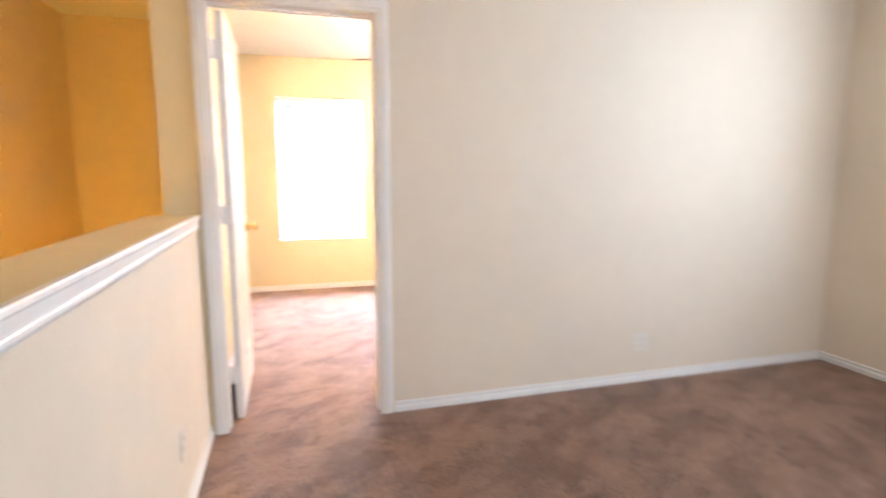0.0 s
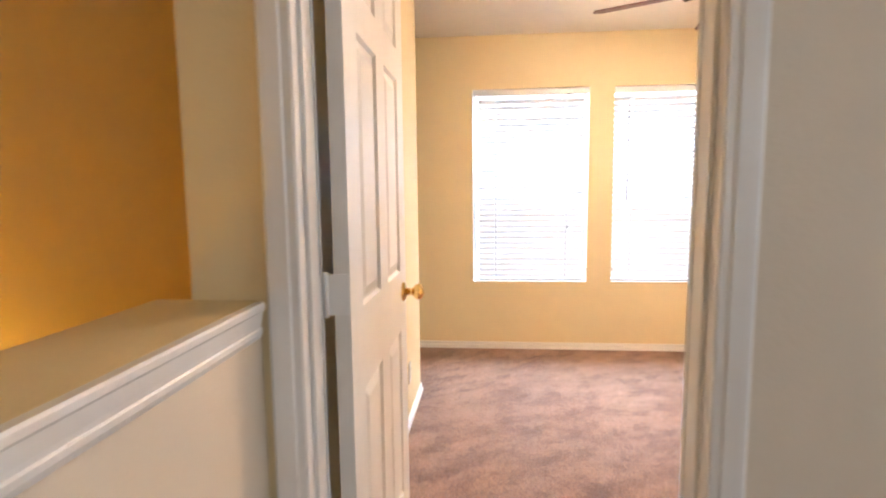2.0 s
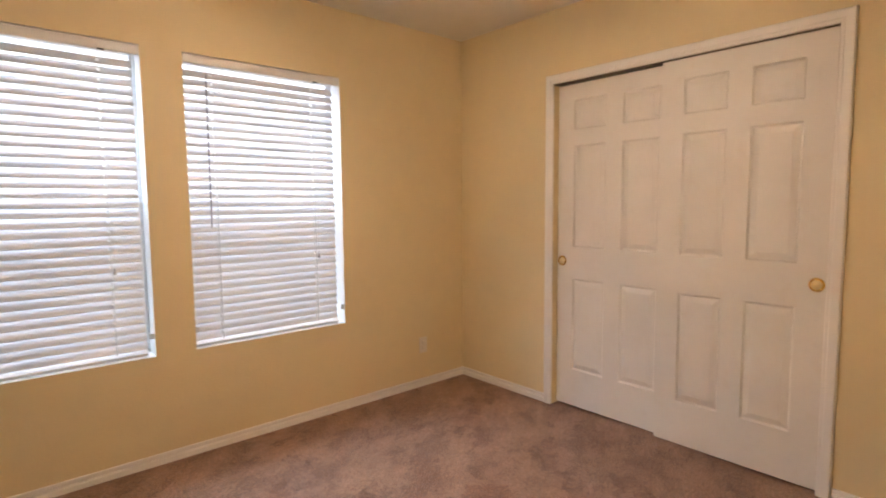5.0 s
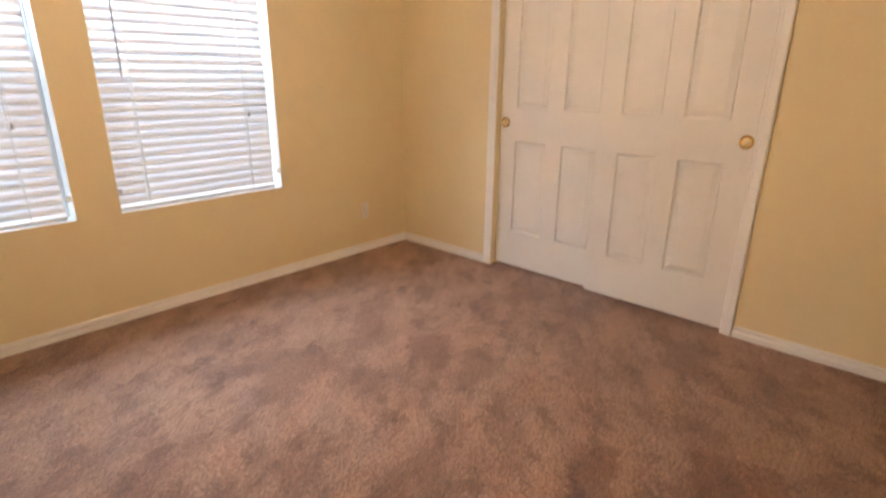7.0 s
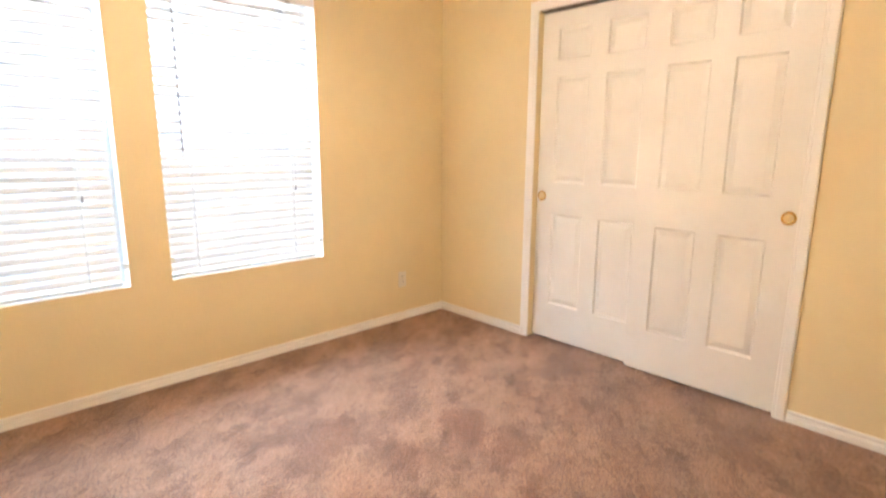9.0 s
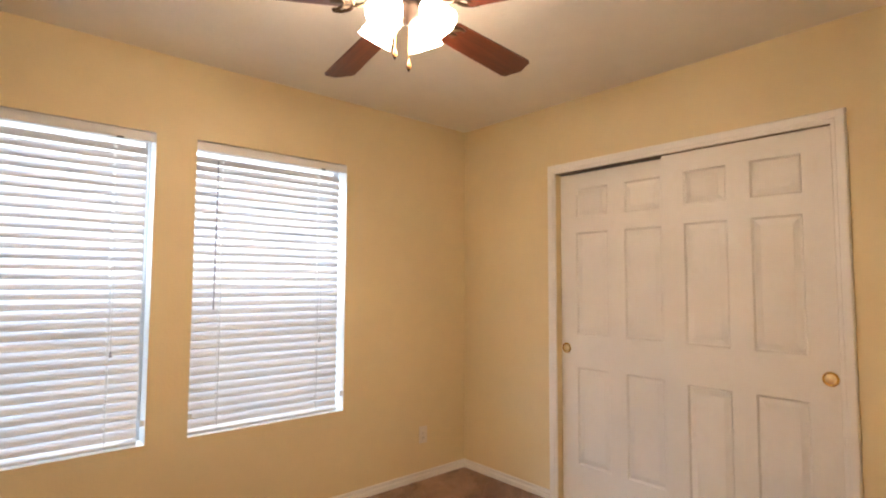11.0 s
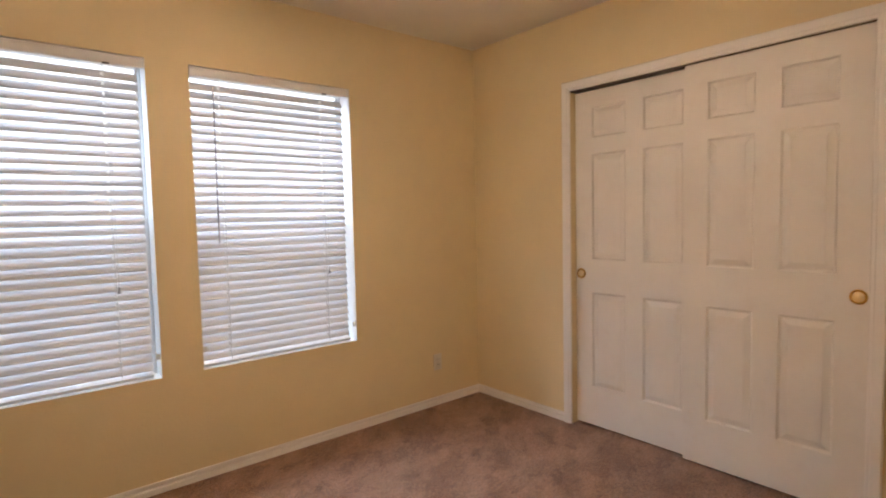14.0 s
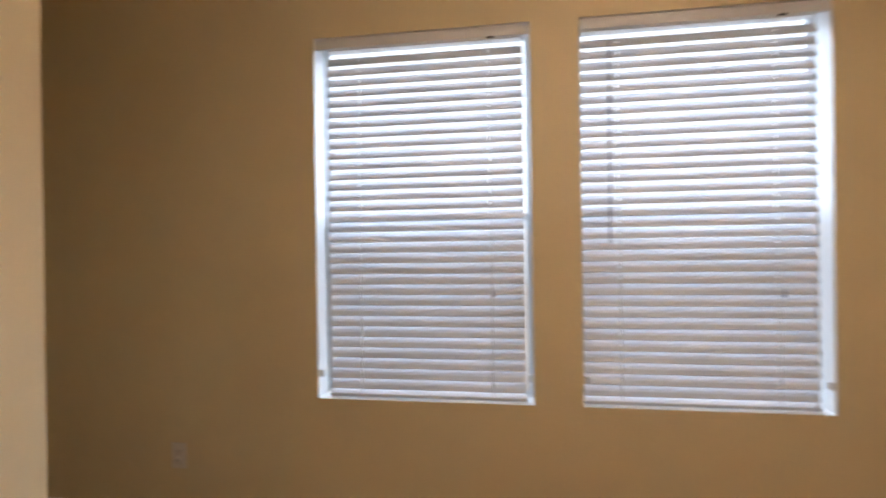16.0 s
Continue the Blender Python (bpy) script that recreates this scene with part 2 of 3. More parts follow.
M_STUCCO = paint("tan_stucco", (0.45, 0.36, 0.27), 0.9, 0.7, 40)
M_GROUND = paint("dry_soil", (0.27, 0.21, 0.15), 0.95, 0.8, 12)

# ---------------------------------------------------------------- mesh helpers


def mesh_of(bm, name, material, smooth=False):
    bmesh.ops.recalc_face_normals(bm, faces=bm.faces[:])
    me = bpy.data.meshes.new(name)
    bm.to_mesh(me)
    bm.free()
    me.materials.append(material)
    if smooth:
        me.polygons.foreach_set("use_smooth", [True] * len(me.polygons))
    return me


def part(name, bm, material, parent=None, label="", m=None, smooth=False):
    """Links a bmesh as one mesh object under a thing or part."""
    ob = new(name, mesh_of(bm, name, material, smooth))
    if parent:
        ob.parent = parent
    if m is not None:
        ob.matrix_basis = m
    return tagged(ob, label)


def empty(name, m, label, category, group="", kind=""):
    ob = new(name)
    ob.empty_display_size = 0.1
    ob.matrix_basis = m
    return tagged(ob, label, category, group, kind)


def box(bm, x0, x1, y0, y1, z0, z1, bevel=0.0, segs=2):
    r = bmesh.ops.create_cube(bm, size=1.0, matrix=Matrix.Translation(((x0 + x1) / 2, (y0 + y1) / 2, (z0 + z1) / 2))
                              @ Matrix.Diagonal((x1 - x0, y1 - y0, z1 - z0, 1)))
    if bevel:
        vs = set(r["verts"])
        es = [e for e in bm.edges if e.verts[0] in vs and e.verts[1] in vs]
        bmesh.ops.bevel(bm, geom=es, offset=bevel, segments=segs, affect="EDGES", profile=0.6)
    return bm


def boxed(*a, **k):
    return box(bmesh.new(), *a, **k)


def lathe(profile, n=24, m=None, bm=None):
    """A turned shape round z from (radius, height) pairs."""
    bm = bm or bmesh.new()
    rings = []
    for r, z in profile:
        rings.append([bm.verts.new((max(r, 1e-4) * math.cos(2 * math.pi * i / n), max(r, 1e-4) * math.sin(2 * math.pi * i / n), z)) for i in range(n)])
    for a, b in zip(rings, rings[1:]):
        for i in range(n):
            bm.faces.new((a[i], a[(i + 1) % n], b[(i + 1) % n], b[i]))
    for ring in (rings[0], rings[-1]):
        bm.faces.new(ring)
    if m is not None:
        bmesh.ops.transform(bm, matrix=m, verts=[v for ring in rings for v in ring])
    return bm


def tube(points, r, n=8, bm=None):
    """A round bar along a line of points."""
    bm = bm or bmesh.new()
    pts = [Vector(p) for p in points]
    rings = []
    for i, p in enumerate(pts):
        d = (pts[min(i + 1, len(pts) - 1)] - pts[max(i - 1, 0)]).normalized()
        q = d.to_track_quat("Z", "Y")
        rings.append([bm.verts.new(p + q @ Vector((r * math.cos(2 * math.pi * k / n), r * math.sin(2 * math.pi * k / n), 0))) for k in range(n)])
    for a, b in zip(rings, rings[1:]):
        for k in range(n):
            bm.faces.new((a[k], a[(k + 1) % n], b[(k + 1) % n], b[k]))
    bm.faces.new(rings[0])
    bm.faces.new(rings[-1])
    return bm


def sweep(path, profile, place):
    """A moulding: profile (u to the left of the way, v out of the plane) along a 2D path with mitred corners; place maps (a, b, v) to the world."""
    bm = bmesh.new()
    pts = [Vector(p) for p in path]
    rings = []
    for i, p in enumerate(pts):
        ways = []
        if i > 0:
            ways.append((p - pts[i - 1]).normalized())
        if i < len(pts) - 1:
            ways.append((pts[i + 1] - p).normalized())
        ns = [Vector((-w.y, w.x)) for w in ways]
        if len(ns) == 2:
            s = ns[0] + ns[1]
            off = s / (1 + ns[0].dot(ns[1]))
        else:
            off = ns[0]
        rings.append([bm.verts.new(place(p.x + off.x * u, p.y + off.y * u, v)) for u, v in profile])
    k = len(profile)
    for a, b in zip(rings, rings[1:]):
        for j in range(k):
            bm.faces.new((a[j], a[(j + 1) % k], b[(j + 1) % k], b[j]))
    bm.faces.new(rings[0])
    bm.faces.new(rings[-1])
    return bm


def wall(name, axis, face, back, a0, a1, z0, z1, material, holes=(), label="", material_back=None, material_hole=None):
    """A wall slab between two parallel faces, with openings (a0, a1, z0, z1) cut through it."""
    bm = bmesh.new()
    As = sorted({a0, a1, *[v for h in holes for v in h[:2] if a0 < v < a1]})
    Zs = sorted({z0, z1, *[v for h in holes for v in h[2:] if z0 < v < z1]})

    def full(i, j):
        if not (0 <= i < len(As) - 1 and 0 <= j < len(Zs) - 1):
            return False
        a, z = (As[i] + As[i + 1]) / 2, (Zs[j] + Zs[j + 1]) / 2
        return not any(h[0] < a < h[1] and h[2] < z < h[3] for h in holes)

    memo = {}

    def v(a, z, d):
        key = (round(a, 5), round(z, 5), d)
        if key not in memo:
            at = back if d else face
            memo[key] = bm.verts.new((a, at, z) if axis == "y" else (at, a, z))
        return memo[key]

    for i in range(len(As) - 1):
        for j in range(len(Zs) - 1):
            if not full(i, j):
                continue
            a, b, c, d = As[i], As[i + 1], Zs[j], Zs[j + 1]
            for s in (0, 1):
                f = bm.faces.new((v(a, c, s), v(b, c, s), v(b, d, s), v(a, d, s)))
                f.material_index = s if material_back else 0
            for (di, dj), (p, q) in (((-1, 0), ((a, c), (a, d))), ((1, 0), ((b, c), (b, d))), ((0, -1), ((a, c), (b, c))), ((0, 1), ((a, d), (b, d)))):
                if not full(i + di, j + dj):
                    f = bm.faces.new((v(*p, 0), v(*q, 0), v(*q, 1), v(*p, 1)))
                    inside = 0 <= i + di < len(As) - 1 and 0 <= j + dj < len(Zs) - 1
                    f.material_index = 2 if material_hole and inside else 0
    ob = part(name, bm, material, None, label)
    for extra in (material_back, material_hole):
        if extra:
            ob.data.materials.append(extra)
    return tagged(ob, "", "wall", "", "structure")


# ---------------------------------------------------------------- the shell
T = 0.115
WT = 0.16
wall("wall_north", "y", WIN_Y, WIN_Y + WT, NOOK_X, CLO_X, 0, CEIL, M_BED,
     [(a, b, SILL, HEAD) for a, b in WINDOWS], "pale yellow painted drywall with two window openings", M_STUCCO, M_TRIM)
wall("wall_east", "x", CLO_X, CLO_X + T, HALL_B, WIN_Y, 0, CEIL, M_BED,
     [(CL_A, CL_B, 0, CL_T)], "pale yellow painted drywall with the closet opening")
# kept yellow; the adjoining landing wall has daylight put into its paler colour
wall("wall_south_end", "y", HALL_Y, HALL_B, STAIR_X, DOOR_L - 0.03, 0, CEIL, M_BED, (), "pale yellow painted drywall between stairwell and doorway")
wall("wall_south", "y", HALL_Y, HALL_B, DOOR_L - 0.0299, LAND_X, 0, CEIL, M_LAND,
     [(DOOR_L - 0.02, DOOR_R + 0.02, 0, DOOR_T + 0.02)], "daylit-yellow drywall with the bedroom doorway", M_BED)
wall("wall_west", "x", STUB_X, STAIR_X, HALL_B, STUB_Y, 0, CEIL, M_BED, (),
     "pale yellow painted drywall beside the bedroom door")
wall("wall_nook_south", "y", STUB_Y, STUB_Y - T, LEFT_X - T, STAIR_X, -2.7, CEIL, M_BED, (), "pale yellow painted drywall of the nook")
wall("wall_nook_west", "x", NOOK_X, NOOK_X - T, STUB_Y, WIN_Y + WT, 0, CEIL, M_BED, (), "pale yellow painted drywall end of the nook")
wall("wall_nook_fill", "y", STUB_Y, STUB_Y - T, NOOK_X - T, LEFT_X - T, 0, CEIL, M_BED, (), "pale yellow painted drywall of the nook")
wall("wall_stair_west", "x", LEFT_X, LEFT_X - T, BACK_Y, STUB_Y - T, -2.7, CEIL, M_BED, (), "pale yellow painted drywall of the stairwell")
wall("wall_landing_east", "x", LAND_X, LAND_X + WT, BACK_Y, HALL_Y, 0, CEIL, M_LAND, [(0.55, 1.85, 1.05, 2.30)],
     "daylit-yellow drywall with a window at the end of the landing", M_STUCCO, M_TRIM)
wall("wall_landing_south", "y", BACK_Y, BACK_Y - WT, LEFT_X - T, LAND_X + WT, -2.7, CEIL, M_LAND, [(1.85, 3.35, 0.83, 2.18)],
     "daylit-yellow drywall with the opening of an unseen added window", M_STUCCO, M_TRIM)
wall("wall_stair_east", "x", STAIR_X + 0.001, STAIR_X + T, BACK_Y, STUB_Y - T, -2.7, -0.16, M_LAND, (), "daylit-yellow drywall below the landing")
# closet interior
wall("wall_closet_east", "x", CLO_X + 0.75, CLO_X + 0.85, HALL_B, WIN_Y, 0, CEIL, M_BED, (), "pale yellow painted drywall inside the closet")
wall("wall_closet_north", "y", WIN_Y, WIN_Y + WT, CLO_X, CLO_X + 0.85, 0, CEIL, M_BED, (), "pale yellow painted drywall end of the closet", M_STUCCO)

tagged(part("ceiling", boxed(NOOK_X - T, LAND_X + WT, BACK_Y - WT, WIN_Y + WT, CEIL, CEIL + 0.12), M_CEIL, None,
            "off-white knockdown-textured drywall ceiling"), "", "ceiling", "", "structure")


def floor_grid():
    """Carpeted floor slab; its top is gently uneven like cut pile over padding."""
    bm = boxed(STAIR_X, LAND_X + WT, BACK_Y, WIN_Y + WT, -0.16, 0)
    box(bm, NOOK_X - T, STAIR_X, STUB_Y - T / 2, WIN_Y + WT, -0.16, 0)
    return bm


tagged(part("floor", floor_grid(), M_CARPET, None, "mottled rosy-brown cut-pile carpet with footprints"), "", "floor", "", "structure")
tagged(part("floor_stairwell", boxed(LEFT_X, STAIR_X, BACK_Y, STUB_Y - T, -2.75, -2.65), M_CARPET, None,
            "rosy-brown carpet at the foot of the stairwell"), "", "floor", "", "structure")
tagged(part("ground", boxed(-300, 300, -300, 300, -2.95, -2.90), M_GROUND, None, "dry tan soil around the house"), "", "ground", "", "structure")

# hazy bright sky over the pale tan land, seen in slivers between the blind slats
haze = Mat("bright_haze", 1.0)
height = haze.n.new("ShaderNodeSeparateXYZ")
haze.l.new(haze.pos, height.inputs[0])
rise = haze.n.new("ShaderNodeMapRange")
haze.l.new(height.outputs["Z"], rise.inputs[0])
rise.inputs[1].default_value, rise.inputs[2].default_value = -2.0, 2.5
haze.l.new(haze.ramp(rise.outputs[0], [(0.0, (0.42, 0.34, 0.28)), (0.55, (0.62, 0.56, 0.52)), (0.75, (0.80, 0.89, 1.0))]), haze.b.inputs["Emission Color"])
haze.b.inputs["Emission Strength"].default_value = HAZE
haze.colour((0.3, 0.27, 0.23))
tagged(part("backdrop", boxed(-9, 11, WIN_Y + 6.0, WIN_Y + 6.05, -2.9, 5.0), haze.m, None, "bright hazy sky over pale tan land"), "", "backdrop", "", "structure")

# ---------------------------------------------------------------- half wall on the landing
HW_X, HW_Z = -0.176, 1.082
half = empty("half_wall", pose(0, 0, 0), "daylit-yellow half wall with white moulding at the stairwell", "half wall", "", "structure")
part("body", boxed(STAIR_X - CAP_OUT, HW_X, BACK_Y, HALL_Y, -0.16, HW_Z - 0.002), M_LAND, half)
cap_bm = boxed(STAIR_X - CAP_OUT, HW_X, BACK_Y, HALL_Y - 0.001, HW_Z - 0.002, HW_Z + 0.014, bevel=0.005, segs=3)
# cap keeps the yellow; the body's paler colour has daylight in it
part("cap", cap_bm, M_BED, half, "pale yellow painted drywall cap")
mould = [(0.0, 0.0), (0.0, 0.062), (0.021, 0.062), (0.024, 0.058), (0.024, 0.050), (0.019, 0.046), (0.016, 0.036),
         (0.013, 0.026), (0.012, 0.020), (0.015, 0.017), (0.015, 0.010), (0.010, 0.004), (0.006, 0.0)]
part("moulding", sweep([(HW_X, HALL_Y - 0.02), (HW_X, BACK_Y)], [(0.75 * u, v) for u, v in mould], lambda a, b, v: (a, b, HW_Z - 0.0568 + 1.15 * v)), M_TRIM, half,
     "glossy white cap moulding")

# ---------------------------------------------------------------- baseboards and casings
BASE = [(0.0, 0.0), (0.0, 0.056), (0.006, 0.056), (0.009, 0.053), (0.009, 0.041), (0.0012, 0.038), (0.0012, 0.031), (0.013, 0.028), (0.015, 0.023), (0.015, 0.0)]


def baseboard(path):
    """Runs with the room on the left of the way."""
    tagged(part("baseboard", sweep(path, BASE, lambda a, b, v: (a, b, v)), M_TRIM, None, "white stepped wooden baseboard along the carpet"),
           "", "baseboard", "", "structure")


CASING = [(0.0, 0.0), (0.0, 0.010), (0.004, 0.013), (0.018, 0.013), (0.022, 0.017), (0.048, 0.019), (0.058, 0.019), (0.064, 0.015), (0.066, 0.0)]
baseboard([(CLO_X, CL_B + 0.06), (CLO_X, WIN_Y), (NOOK_X, WIN_Y), (NOOK_X, STUB_Y), (STUB_X, STUB_Y), (STUB_X, HALL_B), (DOOR_L - 0.07, HALL_B)])
baseboard([(DOOR_R + 0.07, HALL_B), (CLO_X, HALL_B), (CLO_X, CL_A - 0.06)])
baseboard([(LAND_X, BACK_Y), (LAND_X, HALL_Y), (DOOR_R + 0.080, HALL_Y)])
baseboard([(HW_X, HALL_Y - 0.022), (HW_X, BACK_Y)])


def casing(name, path, place, label, k=1.0):
    return tagged(part(name, sweep(path, [(u * k, v) for u, v in CASING], place), M_TRIM, None, label), "", "door casing", "", "structure")


casing("trim_doorway_landing", [(DOOR_R, 0), (DOOR_R, DOOR_T), (DOOR_L, DOOR_T), (DOOR_L, 0)][::-1], lambda a, b, v: (a, HALL_Y - v, b),
       "white moulded casing round the bedroom doorway", 1.02)
casing("trim_doorway_bedroom", [(DOOR_R, 0), (DOOR_R, DOOR_T), (DOOR_L, DOOR_T), (DOOR_L, 0)][::-1], lambda a, b, v: (a, HALL_B + v, b),
       "white moulded casing inside the bedroom doorway")
casing("trim_closet", [(CL_A, 0), (CL_A, CL_T), (CL_B, CL_T), (CL_B, 0)], lambda a, b, v: (CLO_X - v, a, b),
       "white moulded casing round the closet doors", 0.86)
# jamb of the doorway
jamb = empty("door_frame", pose(0, 0, 0), "white wooden jamb of the bedroom doorway", "door frame", "", "structure")
for a, b in ((DOOR_L - 0.02, DOOR_L - 0.004), (DOOR_R + 0.004, DOOR_R + 0.02)):
    part("jamb", boxed(a, b, HALL_Y - 0.002, HALL_B + 0.002, 0, DOOR_T + 0.004, bevel=0.0015, segs=1), M_TRIM, jamb)
part("head_jamb", boxed(DOOR_L - 0.02, DOOR_R + 0.02, HALL_Y - 0.002, HALL_B + 0.002, DOOR_T + 0.0041, DOOR_T + 0.02), M_TRIM, jamb)
for a, b in ((DOOR_L - 0.004, DOOR_L + 0.006), (DOOR_R - 0.006, DOOR_R + 0.004)):
    part("door_stop", boxed(a, b, HALL_B - 0.080, HALL_B - 0.04, 0, DOOR_T - 0.008, bevel=0.003), M_TRIM, jamb)
part("door_stop", boxed(DOOR_L - 0.004, DOOR_R + 0.004, HALL_B - 0.075, HALL_B - 0.04, DOOR_T - 0.0079, DOOR_T + 0.004, bevel=0.003), M_TRIM, jamb)

# ---------------------------------------------------------------- six-panel doors
PANEL_Z = ((0.235, 0.82), (1.02, 1.65), (1.745, 1.925))


def panel_field(w, h, deep):
    """The raised field of one door panel, bevelled like moulded hardboard."""
    bm = bmesh.new()
    loops = []
    for inset, y in ((0.0, 0.0015), (0.0, -0.0008), (0.007, -0.0008), (0.032, -deep), (0.034, -deep)):
        loops.append([bm.verts.new(p) for p in ((inset, y, inset), (w - inset, y, inset), (w - inset, y, h - inset), (inset, y, h - inset))])
    for a, b in zip(loops, loops[1:]):
        for i in range(4):
            bm.faces.new((a[i], a[(i + 1) % 4], b[(i + 1) % 4], b[i]))
    bm.faces.new(loops[-1])
    bm.faces.new(loops[0])
    return bm


def panel_door(parent, w, h, th, sides=(0, 1)):
    """Leaf along +x, front face at y = 0, back at y = th; a mesh with recesses and its raised panels."""
    stile, mid = 0.115, 0.105
    pw = (w - 2 * stile - mid) / 2
    xs = [0, stile, stile + pw, w - stile - pw, w - stile, w]
    zs = [0, *[v for p in PANEL_Z for v in p], h]
    bm = bmesh.new()
    rec = 0.0095
    cuts = []
    for side in (0, 1):
        y, dy = (0, rec) if side == 0 else (th, -rec)
        grid = {(i, k): bm.verts.new((x, y, z)) for i, x in enumerate(xs) for k, z in enumerate(zs)}
        for i in range(len(xs) - 1):
            for k in range(len(zs) - 1):
                q = [grid[i, k], grid[i + 1, k], grid[i + 1, k + 1], grid[i, k + 1]]
                if side in sides and i in (1, 3) and k in (1, 3, 5):
                    e = 0.008
                    inner = [bm.verts.new((xs[i] + e, y + dy, zs[k] + e)), bm.verts.new((xs[i + 1] - e, y + dy, zs[k] + e)),
                             bm.verts.new((xs[i + 1] - e, y + dy, zs[k + 1] - e)), bm.verts.new((xs[i] + e, y + dy, zs[k + 1] - e))]
                    for j in range(4):
                        bm.faces.new((q[j], q[(j + 1) % 4], inner[(j + 1) % 4], inner[j]))
                    bm.faces.new(inner)
                    cuts.append((side, xs[i] + e, zs[k] + e, xs[i + 1] - xs[i] - 2 * e, zs[k + 1] - zs[k] - 2 * e, y + dy))
                else:
                    bm.faces.new(q)
    rim = [e for e in bm.edges if e.is_boundary]
    bmesh.ops.bridge_loops(bm, edges=rim)
    leaf = part("leaf", bm, M_DOOR, parent)
    for side, x, z, pwid, ph, y in cuts:
        m = pose(x, y, z) if side == 0 else pose(x + pwid, y, z, 0, 0, 180)
        part("panel", panel_field(pwid, ph, 0.0084), M_DOOR, leaf, "", m)
    return leaf


def knob_set(parent, x, z, y, out):
    """Round brass passage knob; out is the sign of y away from the door."""
    m = pose(x, y, z, 90 if out < 0 else -90)
    k = part("knob", lathe([(0.0, 0.074), (0.012, 0.0735), (0.021, 0.070), (0.0265, 0.062), (0.0275, 0.053), (0.024, 0.044), (0.016, 0.037), (0.0125, 0.032),
                            (0.0125, 0.012), (0.0, 0.012)][::-1], 28), M_BRASS, parent, "polished brass knob", m, True)
    part("rose", lathe([(0.0, 0.0), (0.033, 0.0), (0.033, 0.004), (0.028, 0.009), (0.016, 0.0135), (0.0, 0.0135)], 28), M_BRASS, k, "", None, True)


# bedroom door, hinged at the left jamb and standing open against the side wall
DW = 0.75
entry = empty("door_1", pose(DOOR_L + 0.059, HALL_B + 0.010, 0.012, 0, 0, DOOR_TURN), "white six-panel bedroom door standing open", "door", "", "structure")
entry_leaf = panel_door(entry, DW, 2.038, 0.035)
knob_set(entry_leaf, DW - 0.068, 0.945, 0.0, -1)
knob_set(entry_leaf, DW - 0.068, 0.945, 0.035, 1)
part("latch_plate", boxed(DW - 0.0005, DW + 0.0015, 0.005, 0.030, 0.915, 0.975, bevel=0.0005, segs=1), M_BRASS, entry_leaf)
for z in (0.24, 1.07, 1.86):
    h = part("hinge", boxed(-0.002, -0.0002, 0.002, 0.050, z - 0.045, z + 0.045), M_TRIM, entry_leaf, "white-painted butt hinge")
    part("hinge_pin", tube([(-0.005, 0.052, z - 0.05), (-0.005, 0.052, z + 0.05)], 0.006), M_TRIM, h, "", None, True)
    part("hinge_leaf", boxed(DOOR_L - 0.0041, DOOR_L - 0.0020, HALL_B - 0.036, HALL_B + 0.001, z - 0.033, z + 0.057), M_TRIM, jamb, "white-painted hinge leaf on the jamb")


def closet_door(y_left, w, h, x_face, label, pull_at):
    """Sliding leaf facing the room; y_left is its edge at the window end."""
    d = empty("closet_door", pose(x_face, y_left, 0.014, 0, 0, -90), label, "closet door", "bypass closet doors")
    leaf = panel_door(d, w, h, 0.033, (0,))
    pull = part("finger_pull", lathe([(0.0, 0.001), (0.022, 0.0012), (0.0255, 0.0022), (0.0265, 0.0045), (0.0295, 0.0045), (0.0315, 0.003), (0.032, 0.0), (0.0, -0.001)][::-1], 28),
                M_BRASS, leaf, "round brass finger pull", pose(pull_at, -0.0005, 0.931, 90), True)
    part("cup", lathe([(0.0, 0.0), (0.0215, 0.0), (0.022, 0.0018), (0.0, 0.0019)], 24), M_BRASS_DULL, pull, "", pose(0, 0, 0.0011), True)
    return d


closet_door(CL_B - 0.003, 0.78, 2.022, 3.207, "white six-panel closet sliding door on the rear track", 0.038)
closet_door(4.419, 0.762, 2.0255, 3.168, "white six-panel closet sliding door on the front track", 0.726)
rail = part("closet_track", boxed(3.164, 3.259, CL_A + 0.001, CL_B - 0.001, CL_T - 0.006, CL_T - 0.0005), M_NICKEL, None, "dark metal closet door track under the head")
tagged(rail, "", "door track", "", "structure")

# ---------------------------------------------------------------- windows and blinds


def vinyl_window(name, a, b, z0, z1, place, label):
    """Single-hung window set in its opening: frame, two sashes with panes, insect screen below. place maps (a, depth, z) boxes."""
    w = empty(name, pose(0, 0, 0), label, "window", "", "structure")
    mid = (z0 + z1) / 2 - 0.005
    fr = bmesh.new()
    f = 0.008
    for q in ((a, a + f, z0, z1), (b - f, b, z0, z1), (a + f, b - f, z0, z0 + f), (a + f, b - f, z1 - f, z1)):
        box(fr, *place(q[0], q[1], 0.112, 0.155), q[2], q[3], bevel=0.004)
    part("window_frame", fr, M_VINYL, w)
    for z_a, z_b, d in ((z0 + f, mid + 0.016, 0.114), (mid - 0.016, z1 - f, 0.131)):
        s = 0.015
        sb = bmesh.new()
        for q in ((a + f, a + f + s, z_a, z_b), (b - f - s, b - f, z_a, z_b), (a + f + s, b - f - s, z_a, z_a + s), (a + f + s, b - f - s, z_b - s, z_b)):
            box(sb, *place(q[0], q[1], d, d + 0.016), q[2], q[3], bevel=0.003)
        sash = part("sash", sb, M_VINYL, w)
        pane = part("pane", boxed(*place(a + f + s, b - f - s, d + 0.006, d + 0.010), z_a + s, z_b - s), M_GLASS, sash)
        pane.visible_shadow = False
    part("insect_screen", boxed(*place(a + f, b - f, 0.1495, 0.1505), z0 + f, mid), M_SCREEN, w, "dark insect screen over the lower sash")
    return w


